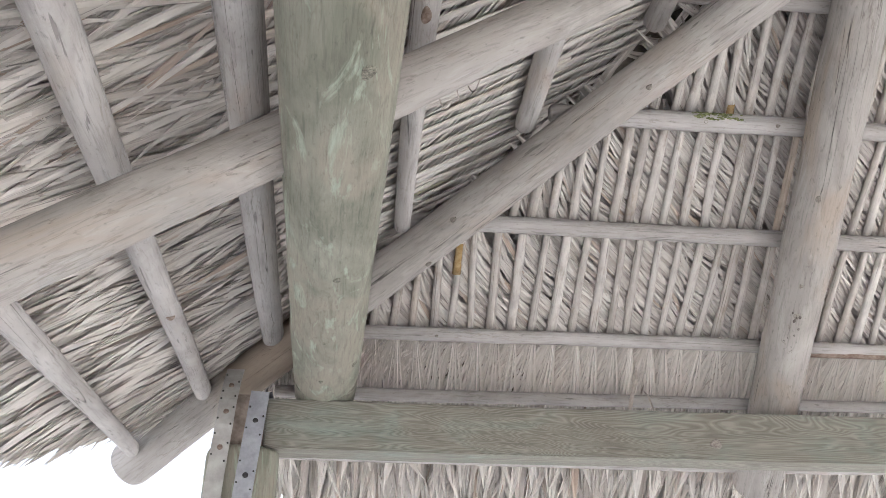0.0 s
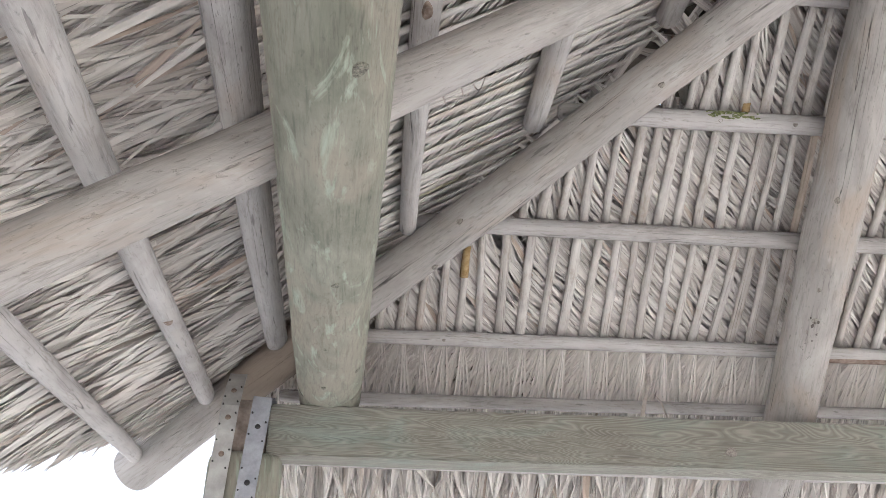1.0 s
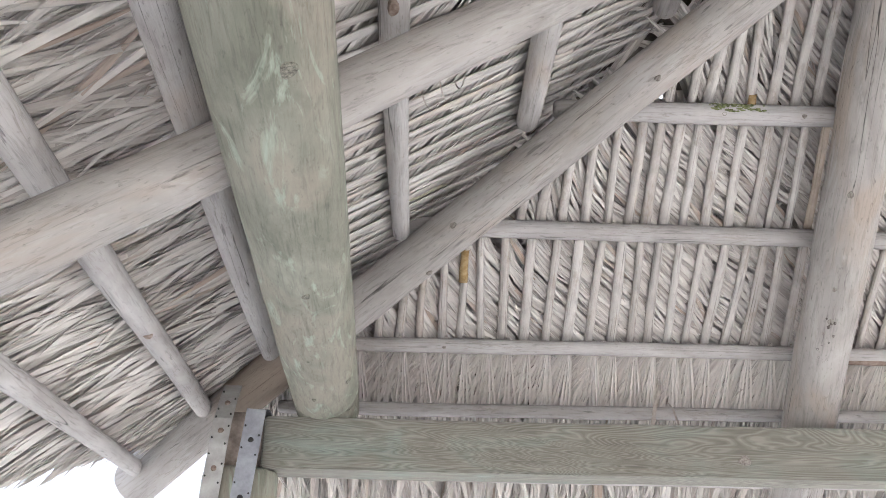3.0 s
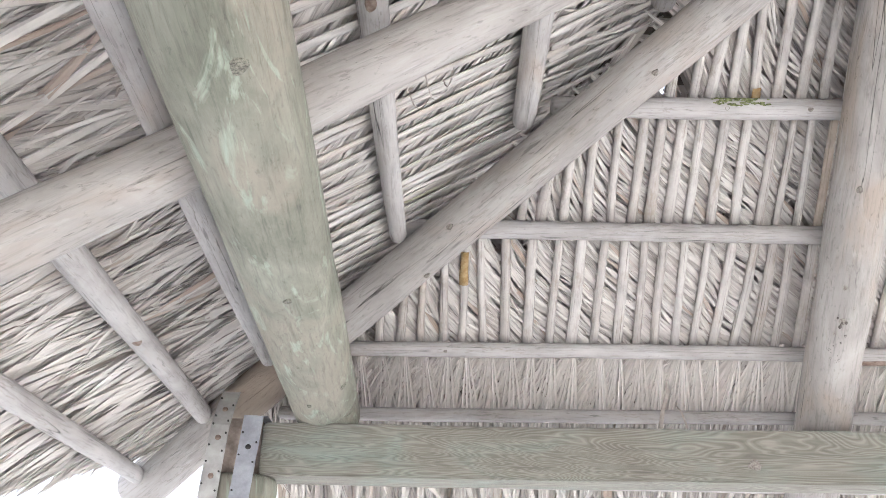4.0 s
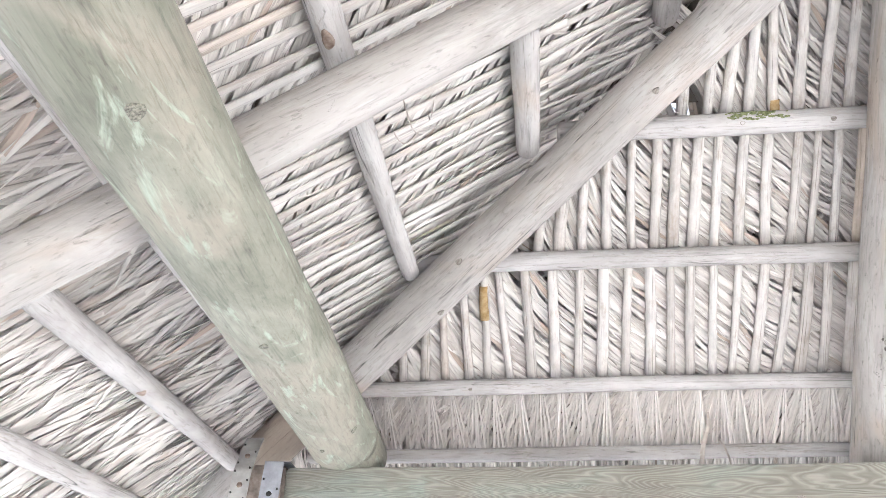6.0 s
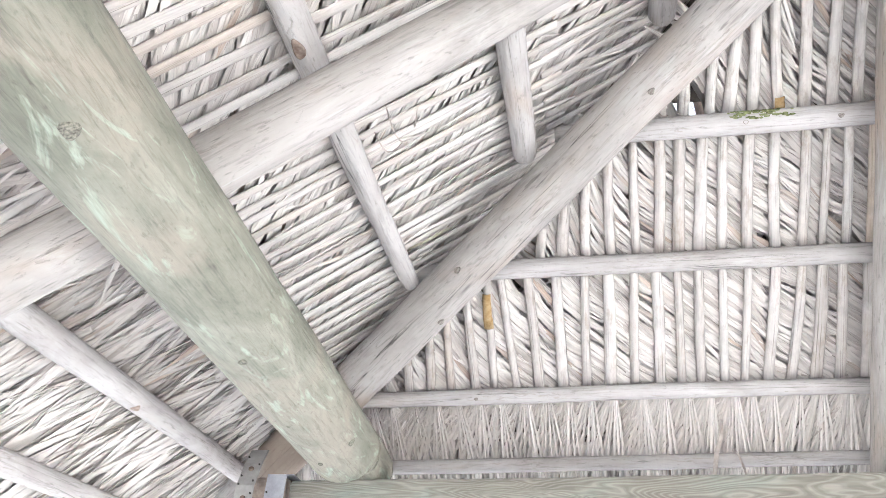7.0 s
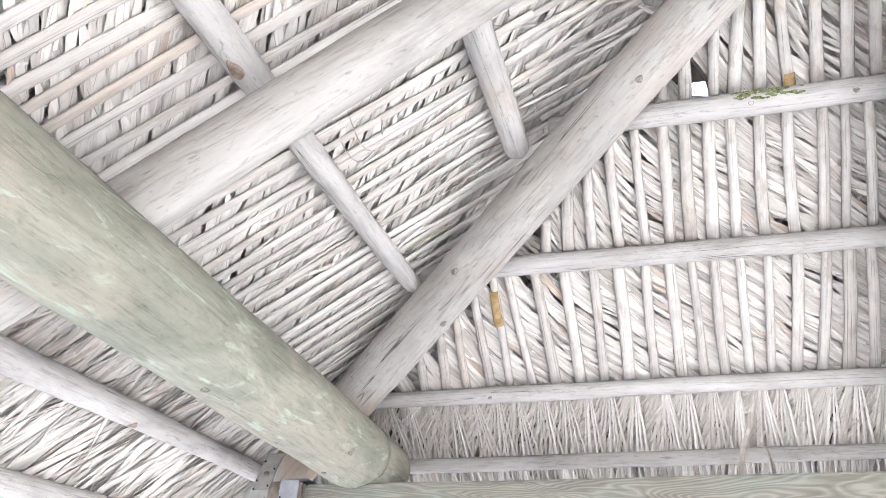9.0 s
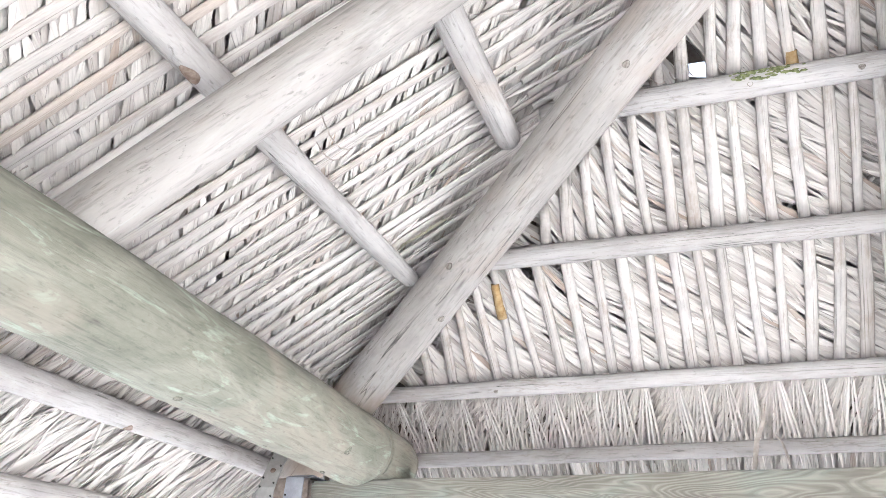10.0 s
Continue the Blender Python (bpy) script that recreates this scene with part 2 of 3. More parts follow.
def knot(parent, at, axis_a, axis_b, size, lift, mat=None, round_=True, aspect=0.8):
    """A shallow oval knot with a raised rim, seated on the surface of a pole."""
    at, a, b = Vector(at), Vector(axis_a), Vector(axis_b)
    d = (b - a).normalized()
    foot = a + d * (at - a).dot(d)
    out = (at - foot).normalized()
    vs, fs, seg = [], [], 14
    for r, h in ((1.0, -0.004), (0.92, 0.001), (0.7, 0.0022), (0.55, 0.0004), (0.3, 0.0012)):
        for j in range(seg):
            t = 2 * math.pi * j / seg
            w = 1 + 0.12 * math.sin(3 * t + size * 900)
            y = size * aspect * r * w * math.sin(t)
            vs.append((size * r * w * math.cos(t), y, h - (y * y / (2 * lift) if round_ else 0.0)))
    for i in range(4):
        for j in range(seg):
            k = (j + 1) % seg
            fs.append((i * seg + j, i * seg + k, (i + 1) * seg + k, (i + 1) * seg + j))
    fs.append(tuple(range(4 * seg, 5 * seg)))
    me = bpy.data.meshes.new("knot")
    me.from_pydata(vs, [], fs)
    m = Matrix((d, out.cross(d), out)).transposed().to_4x4()
    ob = link("knot", smooth(me), mat or M_KNOT, parent)
    ob.matrix_world = Matrix.Translation(foot + out * lift) @ m
    return ob


def box_mesh(sx, sy, sz, bevel=0.004, cuts=1):
    bm = bmesh.new()
    bmesh.ops.create_cube(bm, size=1)
    bmesh.ops.scale(bm, vec=(sx, sy, sz), verts=bm.verts)
    bmesh.ops.bevel(bm, geom=bm.edges, offset=bevel, segments=2, affect="EDGES")
    if cuts > 1:
        for i in range(1, cuts):
            g = bm.verts[:] + bm.edges[:] + bm.faces[:]
            bmesh.ops.bisect_plane(bm, geom=g, plane_co=(0, 0, -sz / 2 + sz * i / cuts), plane_no=(0, 0, 1))
        for v in bm.verts:
            o = noise.noise_vector(v.co * 3.1) * 0.004
            v.co += Vector((o.x, o.y, 0))
    me = bpy.data.meshes.new("box")
    bm.to_mesh(me)
    bm.free()
    return me


# ---- roof form: two slopes that meet in the hip, and two unseen ones added to close the hut ----
SR, SL = 0.79, 0.68
ZR, ZL = 2.62, 2.65
WX, WY = 4.2, -4.4


class Slope:
    """A roof slope: u runs level, v down the slope, w out of it."""

    def __init__(self, u, v_flat, pitch, origin):
        self.u = Vector(u)
        self.v = (Vector(v_flat) - Vector((0, 0, pitch))).normalized()
        self.w = self.u.cross(self.v)
        if self.w.z < 0:
            self.w = -self.w
        self.o = Vector(origin)
        self.k = math.sqrt(1 + pitch * pitch)

    def at(self, u, d, h=0.0):
        """u metres along, d metres out in plan from the plate line, h metres above the slope."""
        return self.o + self.u * u + self.v * (d * self.k) + self.w * h


SLOPE_R = Slope((1, 0, 0), (0, 1, 0), SR, (0, 0, ZR))
SLOPE_L = Slope((0, 1, 0), (-1, 0, 0), SL, (0, 0, ZL))
SLOPE_RB = Slope((1, 0, 0), (0, -1, 0), SR, (0, WY, ZR))
SLOPE_LB = Slope((0, 1, 0), (1, 0, 0), SL, (WX, 0, ZL))
SLOPES = (SLOPE_R, SLOPE_L, SLOPE_RB, SLOPE_LB)


def roof_z(x, y):
    return min(ZR - SR * y, ZL + SL * x, ZR + SR * (y - WY), ZL + SL * (WX - x))


# ---- ground ----
def ground():
    vs, fs, n = [], [], 24
    ext = [0, 3, 6, 10, 20, 60, 200, 900, 3000]
    for i, r in enumerate(ext):
        for j in range(n):
            a = 2 * math.pi * j / n
            vs.append((2 + r * math.cos(a), -2 + r * math.sin(a), 0.03 * noise.noise((r * math.cos(a), r * math.sin(a), 0)) if r < 100 else 0))
    for i in range(len(ext) - 1):
        for j in range(n):
            k = (j + 1) % n
            fs.append((i * n + j, (i + 1) * n + j, (i + 1) * n + k, i * n + k))
    me = bpy.data.meshes.new("ground")
    me.from_pydata(vs, [], fs)
    tagged(link("ground", me, M_GROUND), "pale sandy ground round the open hut", "ground", kind="structure")


ground()

# ---- timber frame ----
GA, GB = (0.0355, -0.15, 2.4037), (0.232, -4.55, 2.493)
green = pole("plate_log", GA, GB, 0.089, 0.071, M_GREEN, "thick round greenish treated log notched over the sawn beam", "log", seed=3, seg=40, rings=90, bend=0.004, rough=0.035, ends=0.03)
# the upper half of the log runs on over the beam, flat where it is notched
tip = pole_mesh(0.235, 0.0875, 0.089, 3, seg=40, rings=14, bend=0.0, rough=0.035, ends=0.06)
tip_pose = along((0.0255, 0.075, 2.399), GA)
flat = tip_pose.inverted()
for v in tip.vertices:
    q = tip_pose @ v.co
    if q.z < 2.3425 + 0.06 * max(0.0, -0.10 - q.y):
        q.z = 2.3425 + 0.06 * max(0.0, -0.10 - q.y)
        v.co = flat @ q
log_tip = link("notched_end", tip, M_GREEN, green)
log_tip.matrix_world = tip_pose
for p, s in (((0.134, -1.58, 2.36), 0.014), ((0.083, -0.962, 2.35), 0.010), ((0.111, -0.379, 2.36), 0.014), ((-0.04, -1.25, 2.37), 0.006), ((0.03, -0.33, 2.30), 0.007), ((0.05, -0.62, 2.3), 0.006)):
    knot(green, p, GA, GB, s, 0.0885 - 0.0041 * abs(p[1]), M_KNOT_GREEN)

beam = link("plate_beam", box_mesh(0.137, 0.14, 4.5, 0.005, 40), M_BEAM)
beam.matrix_world = Matrix.Translation((-0.125 + 2.25, -0.005, 2.2735)) @ Matrix(((0, 0, 1), (0, 1, 0), (-1, 0, 0))).to_4x4()
tagged(beam, "square sawn timber beam, greenish grey with wavy grain", "beam")
kb = knot(beam, (1.15, -0.075, 2.25), (-1, -0.005, 2.25), (3, -0.005, 2.25), 0.018, 0.0705, M_KNOT, False)

HA, HB = (-0.6, 0.397, 2.231), (2.1, -1.764, 3.7265)
hip = pole("hip_rafter", HA, HB, 0.073, 0.0555, M_HIP, "long peeled grey pole forming the roof's hip, round-cut tail", "rafter", seed=5, seg=32, bend=0.008, flare=4.0)
for p, s in (((0.36, -0.424, 2.75), 0.009), ((0.303, -0.316, 2.66), 0.009), ((0.80, -0.80, 2.92), 0.008), ((-0.42, 0.10, 2.28), 0.009)):
    knot(hip, p, HA, HB, s, 0.060)

LA, LB = (-0.78, -1.397, 1.878), (2.05, -0.8735, 3.986)
raf_l = pole("rafter", LA, LB, 0.0525, 0.0385, M_POLE, "stout peeled grey pole rafter lying over the treated log", "rafter", "rafters", seed=8, seg=32, bend=0.008)
for p, s in (((0.40, -1.08, 2.74), 0.006), ((-0.25, -1.2, 2.26), 0.007), ((0.62, -1.15, 2.90), 0.008)):
    knot(raf_l, p, LA, LB, s, 0.0485)
RA, RB = (1.435, 0.33, 2.195), (1.235, -1.65, 3.76)
raf_r = pole("rafter", RA, RB, 0.074, 0.066, M_POLE, "knotty peeled pole rafter standing on the sawn beam", "rafter", "rafters", seed=11, seg=32, bend=0.006)
for p, s in (((1.355, -0.261, 2.58), 0.011), ((1.365, -0.165, 2.49), 0.010), ((1.39, -0.06, 2.43), 0.007), ((1.33, -0.35, 2.62), 0.007), ((1.34, -0.235, 2.55), 0.006), ((1.372, -0.30, 2.6), 0.005), ((1.36, 0.0, 2.38), 0.006), ((1.31, -0.55, 2.79), 0.009)):
    knot(raf_r, p, RA, RB, s, 0.0728)

speck = random.Random(12)
for i in range(18):
    y = -0.27 + 0.14 * speck.random()
    knot(raf_r, (1.36 + speck.gauss(0, 0.016), y, 2.52 - 0.79 * (y + 0.19)), RA, RB, speck.uniform(0.002, 0.006), 0.0735, M_SPECK)

# level battens of the two visible slopes
BATTENS_R = ((0.30, 2.272, 0.024, -0.15, 4.4), (0.15, 2.425, 0.02, -0.13, 4.3), (0.0, 2.572, 0.0215, 0.0, 4.2),
             (-0.285, 2.812, 0.025, 0.18, 3.9), (-0.56, 3.012, 0.026, 0.60, 3.7), (-0.82, 3.215, 0.024, 0.75, 3.4), (-1.12, 3.45, 0.024, 1.1, 3.1))
for i, (y, z, r, x0, x1) in enumerate(BATTENS_R):
    slim = pole("batten", (x0, y, z), (x1, y, z), r, r * 0.9, M_STICK, "slim grey stick batten under the thatch", "batten", "battens", seed=20 + i, seg=14, rings=60, bend=0.007, rough=0.09)
    if i == 2:
        low_batten = slim
        for x in (0.35, 1.19, 1.14):
            knot(slim, (x, y - 0.02, z - 0.01), (x0, y, z), (x1, y, z), 0.006, 0.0208)
    if i == 4:
        for x in (1.22, 1.02):
            knot(slim, (x, y - 0.02, z - 0.012), (x0, y, z), (x1, y, z), 0.007, 0.0248)



def bark(parent, x0, x1, y, z, r):
    """A strip of brown bark left on the underside of a batten."""
    vs, fs, n, k = [], [], 14, 7
    for i in range(n):
        x = x0 + (x1 - x0) * i / (n - 1)
        w = (0.4 + 0.5 * noise.noise((x * 25, 3, 0))) * math.sin(math.pi * (i + 0.4) / n) + 0.5
        for j in range(k):
            a = radians(-100 + (j / (k - 1) - 0.5) * 130 * w)
            q = r * (1.10 if 0 < j < k - 1 else 0.98)
            vs.append((x, y + q * math.cos(a) * (1), z + q * math.sin(a)))
    for i in range(n - 1):
        for j in range(k - 1):
            fs.append((i * k + j, i * k + j + 1, (i + 1) * k + j + 1, (i + 1) * k + j))
    me = bpy.data.meshes.new("bark")
    me.from_pydata(vs, [], fs)
    link("bark", smooth(me), M_SCAR, parent, "strip of reddish-brown bark")


bark(low_batten, 1.5, 1.9, 0.0, 2.57, 0.0215)

BATTENS_L = ((-0.56, 0.31, 2.262, -0.40, -2.6, 2.215, 0.024, 0.034), (-0.335, 0.12, 2.402, -0.2, -2.6, 2.41, 0.026, 0.034),
             (-0.13, 0.02, 2.53, 0.0, -2.6, 2.50, 0.03, 0.04), (0.225, -0.32, 2.768, 0.212, -2.8, 2.764, 0.022, 0.036),
             (0.531, -0.56, 2.9635, 0.5245, -2.9, 3.0, 0.028, 0.037), (0.845, -0.73, 3.185, 0.84, -3.0, 3.185, 0.03, 0.034), (1.2, -1.05, 3.43, 1.2, -3.0, 3.43, 0.03, 0.034))
for i, (xa, ya, za, xb, yb, zb, r0, r1) in enumerate(BATTENS_L):
    stick = pole("batten", (xa, ya, za), (xb, yb, zb), r0, r1, M_STICK, "grey peeled pole batten butting against the hip", "batten", "battens", seed=40 + i, seg=18, bend=0.006, rough=0.08)

    if i == 3:
        knot(stick, (0.235, -1.235, 2.70), (xa, ya, za), (xb, yb, zb), 0.022, 0.0258, M_SCAR, True, 0.45)
    if i == 1:
        knot(stick, (-0.29, -0.6, 2.36), (xa, ya, za), (xb, yb, zb), 0.013, 0.026, M_SCAR)
        knot(stick, (-0.27, -1.30, 2.36), (xa, ya, za), (xb, yb, zb), 0.010, 0.030)

# corner post, and the unseen frame added to carry the far slopes
pole("post", (-0.18, -0.03, 0.0), (-0.18, -0.03, 2.203), 0.105, 0.098, M_GREEN, "unseen corner post added under the far roof under the beam", "post", "posts", seed=61, seg=32, ends=0.08)
for i, (x, y) in enumerate(((WX, 0), (WX, WY), (0.25, WY))):
    pole("post", (x, y, 0.0), (x, y, 2.203 if y == 0 else 2.33), 0.105, 0.098, M_GREEN, "unseen corner post added under the far roof", "post", "posts", seed=62 + i, seg=24, ends=0.08)
pole("plate_log", (0.0, WY, 2.57), (WX + 0.15, WY, 2.41), 0.1, 0.095, M_GREEN, "unseen round log added along the far eave", "log", seed=71)
pole("plate_log", (WX, 0.05, 2.43), (WX, WY - 0.1, 2.62), 0.1, 0.095, M_GREEN, "unseen round log added along the far side", "log", seed=72)

block = link("beam_stub", box_mesh(0.12, 0.12, 0.15, 0.008), M_BROWN)
block.matrix_world = pose(-0.188, -0.01, 2.279)
tagged(block, "short brown timber stub on the post between straps", "timber block")


def strap(pts, width, mat, bolts, bolt_mat, label, seed):
    """A bent metal strap through way-points, with its bolts and dark discs for its nail heads and holes."""
    pts = [Vector(p) for p in pts]
    bm = bmesh.new()
    rows, frames = [], []
    for i, p in enumerate(pts):
        d = (pts[min(i + 1, len(pts) - 1)] - pts[max(i - 1, 0)]).normalized()
        side = Vector((1, 0, 0))
        side = (side - d * side.dot(d)).normalized()
        out = side.cross(d).normalized()
        out = -out if out.y > 0 else out
        frames.append((p, side, out))
        rows.append([bm.verts.new(p + side * s * width / 2 + out * h) for s, h in ((-1, 0), (1, 0), (1, 0.003), (-1, 0.003))])
    for r, q in zip(rows, rows[1:]):
        for j in range(4):
            k = (j + 1) % 4
            bm.faces.new((r[j], r[k], q[k], q[j]))
    bm.faces.new(rows[0][::-1])
    bm.faces.new(rows[-1])
    bmesh.ops.recalc_face_normals(bm, faces=bm.faces)
    me = bpy.data.meshes.new("strap")
    bm.to_mesh(me)
    bm.free()
    ob = tagged(link("metal_strap", me, mat), label, "strap", "straps")
    rnd = random.Random(seed)
    for z in bolts:
        # the small ones are dark discs that stand for nail heads and open holes
        for e, dz, r, name in ((0.0, 0.0, 0.0078, "bolt"), (-0.4, 0.035, 0.0026, "nail_hole"), (0.38, 0.012, 0.0026, "nail_hole"), (-0.4, -0.02, 0.0026, "nail_hole"), (0.36, -0.035, 0.0026, "nail_hole")):
            h = z + dz
            for (p, sd, out), (q, _, _) in zip(frames, frames[1:]):
                if q.z <= h <= p.z:
                    c = q.lerp(p, (h - q.z) / (p.z - q.z)) + sd * e * width + out * 0.0045
                    bm = bmesh.new()
                    bmesh.ops.create_cone(bm, cap_ends=True, segments=12, radius1=r, radius2=r * 0.75, depth=0.004)
                    me = bpy.data.meshes.new(name)
                    bm.to_mesh(me)
                    bm.free()
                    o = link(name, me, bolt_mat if name == "bolt" else M_HOLE, ob)
                    o.matrix_world = Matrix.Translation(c) @ out.to_track_quat("Z", "Y").to_matrix().to_4x4()
                    break


strap(((-0.136, 0.03, 2.352), (-0.136, -0.09, 2.352), (-0.137, -0.137, 2.342), (-0.143, -0.139, 2.26), (-0.155, -0.137, 2.12), (-0.166, -0.137, 1.95)),
      0.05, M_STEEL, (2.262, 2.12, 2.02), M_HOLE, "galvanised perforated strap nailed from beam to post", 1)
strap(((-0.221, -0.058, 2.425), (-0.221, -0.095, 2.38), (-0.222, -0.128, 2.32), (-0.224, -0.14, 2.25), (-0.232, -0.14, 2.12), (-0.24, -0.137, 1.95)),
      0.047, M_DULL, (2.365, 2.286, 2.19), M_RUST, "dull grey strap with rusty bolts over the hip pole", 2)


# ---- thatch ----
def strips(slope, items, mat, name, parent, label=""):
    """Many dry blades as one mesh. items: u, d, h, angle from straight down (degrees), length, width, lift at the tip, curl, tilt, fold."""
    nst, prof = 5, (0.35, 0.95, 1.0, 0.72, 0.05)
    it = np.array(items)
    n = len(it)
    k = slope.k
    o, U, V, W = (np.array(q) for q in (slope.o, slope.u, slope.v, slope.w))
    base = o + it[:, 0:1] * U + it[:, 1:2] * k * V + it[:, 2:3] * W
    ang = np.radians(it[:, 3:4])
    ln, wd, lift, curl = (it[:, i:i + 1] for i in (4, 5, 6, 7))
    verts = np.zeros((n, nst, 3, 3))
    for i in range(nst):
        s = i / (nst - 1)
        a = ang + curl * (s - 0.3)
        dirv = np.cos(a) * V + np.sin(a) * U
        across = np.cos(a) * U - np.sin(a) * V
        c = base + dirv * ln * s + W * (lift * s * s)
        half = wd * 0.5 * prof[i]
        tilt = it[:, 8:9] * half
        verts[:, i, 0] = c - across * half - W * tilt
        verts[:, i, 1] = c + W * half * it[:, 9:10]
        verts[:, i, 2] = c + across * half + W * tilt
    idx = np.arange(n * nst * 3).reshape(n, nst, 3)
    quads = []
    for i in range(nst - 1):
        for j in range(2):
            quads.append(np.stack([idx[:, i, j], idx[:, i, j + 1], idx[:, i + 1, j + 1], idx[:, i + 1, j]], 1))
    faces = np.stack(quads, 1).reshape(-1, 4)
    me = bpy.data.meshes.new(name)
    me.from_pydata(verts.reshape(-1, 3).tolist(), [], faces.tolist())
    uvl = me.uv_layers.new(name="uv")
    s = np.repeat(np.linspace(0, 1, nst)[None, :], n, 0)
    vv = (s * ln)[:, :, None].repeat(3, 2)
    uu = np.broadcast_to((np.array([-0.5, 0, 0.5])[None, None, :] * wd[:, :, None]), (n, nst, 3))
    uv = np.stack([uu, vv], -1).reshape(-1, 2)[faces.reshape(-1)]
    uvl.data.foreach_set("uv", uv.reshape(-1).astype(np.float32))
    ob = link(name, me, mat, parent)
    return tagged(ob, label, kind="stuff")


def backing(name, slope, label, d_out, d_in, u0, u1, holes=()):
    """The packed mass of thatch above a slope, coloured dark for the shade between blades, as a thick sheet cut to the
    part that the slope covers.
    """
    step = 0.1
    nu, nd = int((u1 - u0) / step), int((d_out + d_in) / step)
    pts = {}
    vs, fs = [], []

    def vert(i, j, up):
        key = (i, j, up)
        if key not in pts:
            u, d = u0 + i * step, d_out - j * step
            h = 0.10 + 0.02 * noise.noise((u * 3, d * 3, 0)) + (0.13 if up else 0)
            pts[key] = len(vs)
            vs.append(slope.at(u, d, h)[:])
        return pts[key]

    cells = set()
    for i in range(nu):
        for j in range(nd):
            c = slope.at(u0 + (i + 0.5) * step, d_out - (j + 0.5) * step)
            if c.z < roof_z(c.x, c.y) + 0.06 and -0.78 * c.x + 0.62 * c.y < 0.44 and not any((c.x - hx) ** 2 + (c.y - hy) ** 2 < hr * hr for hx, hy, hr in holes):
                cells.add((i, j))
    for i, j in cells:
        q = ((i, j), (i + 1, j), (i + 1, j + 1), (i, j + 1))
        fs.append([vert(a, b, 0) for a, b in q])
        fs.append([vert(a, b, 1) for a, b in q[::-1]])
        for (di, dj), e in (((0, -1), (0, 1)), ((1, 0), (1, 2)), ((0, 1), (2, 3)), ((-1, 0), (3, 0))):
            if (i + di, j + dj) not in cells:
                a, b = q[e[0]], q[e[1]]
                fs.append([vert(*b, 0), vert(*a, 0), vert(*a, 1), vert(*b, 1)])
    me = bpy.data.meshes.new(name)
    me.from_pydata(vs, [], fs)
    return tagged(link(name, me, M_THATCH_SHADE), label, "thatched roof", kind="structure")


HOLES = ((0.87, -0.42, 0.16),)
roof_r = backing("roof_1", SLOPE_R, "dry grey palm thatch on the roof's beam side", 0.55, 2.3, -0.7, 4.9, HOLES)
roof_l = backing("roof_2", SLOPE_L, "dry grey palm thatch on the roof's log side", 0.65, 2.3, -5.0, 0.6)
# unseen slopes, added so that light comes in only below the eaves
roof_rb = backing("roof_3", SLOPE_RB, "unseen palm thatch slope added to close the hut", 0.55, 2.3, -0.7, 4.9)
roof_lb = backing("roof_4", SLOPE_LB, "unseen palm thatch slope added to close the hut", 0.65, 2.3, -5.0, 0.6)

rng = random.Random(7)


def clipped(slope, u, d, a, ln, extra=0.0):
    """The length to which a blade is cut, so that it ends at the eave, which is rounded off at the corner."""
    a = radians(a)
    for _ in range(20):
        p = slope.at(u, d) + (slope.v * math.cos(a) + slope.u * math.sin(a)) * ln
        edge = 0.45 if slope is SLOPE_R else 0.55
        if p.x > -0.79 - extra and p.y < 0.80 + extra and -0.78 * p.x + 0.62 * p.y < edge + extra:
            break
        ln *= 0.9
    return ln


def over_hole(slope, u, d, h, a, ln):
    """Whether a blade would close the gap that lets daylight in beside the hip."""
    a = radians(a)
    way = slope.v * math.cos(a) + slope.u * math.sin(a)
    for s in (0.0, 0.25, 0.5, 0.75, 1.0):
        p = slope.at(u, d, h) + way * ln * s
        q = Vector((0.868, -0.575, 3.06)) + Vector((0.2, 0.8, 0.56)) * (h * 1.06)
        if abs(p.x - q.x) < 0.066 and abs(p.y - q.y) < 0.046:
            return True
    return False


# the log-side thatch laps past the beam-side thatch by this much at the hip
SEAM = 0.055


def covers(slope, u, d, margin):
    p = slope.at(u, d)
    if slope is SLOPE_R:
        return p.z < ZL + SL * p.x - SEAM + margin
    if slope is SLOPE_L:
        return p.z < ZR - SR * p.y + SEAM + margin
    return p.z < roof_z(p.x, p.y) + margin


def scatter(slope, n, u0, u1, d0, d1, mean, spread, lens, widths, h0, h1, flip=0.1, margin=0.04, lift=(-0.01, 0.03), tilt=0.75, fold=0.85):
    out = []
    while len(out) < n:
        u, d = rng.uniform(u0, u1), rng.uniform(d0, d1)
        if not covers(slope, u, d, margin):
            n -= 1
            continue
        a = rng.gauss(mean + 13 * noise.noise((u * 2.6, d * 2.6, mean)), spread)
        if rng.random() < flip:
            a = -a * rng.uniform(0.5, 1.0)
        h, ln = rng.uniform(h0, h1), clipped(slope, u, d, a, rng.uniform(*lens), 0.08 if h0 > 0.2 else 0.0)
        if ln < 0.12:
            n -= 1
            continue
        if slope is SLOPE_R and over_hole(slope, u, d, h, a, ln) and rng.random() < 0.93:
            continue
        out.append((u, d, h, a, ln, rng.uniform(*widths), rng.uniform(*lift), rng.gauss(0, 0.12), rng.uniform(-tilt, tilt), fold))
    return out


# stems of the beam-side slope, course by course: place along the slope, lean, width
LOW = [(0.09, 0.05, 0.024), (0.155, 0.07, 0.026), (0.216, 0.08, 0.027), (0.275, 0.043, 0.022), (0.343, 0.004, 0.024), (0.394, 0.021, 0.022), (0.459, -0.052, 0.021),
       (0.517, -0.028, 0.027), (0.583, -0.004, 0.028), (0.643, 0.022, 0.023), (0.706, 0.010, 0.031), (0.771, 0.014, 0.023), (0.836, -0.021, 0.029)]
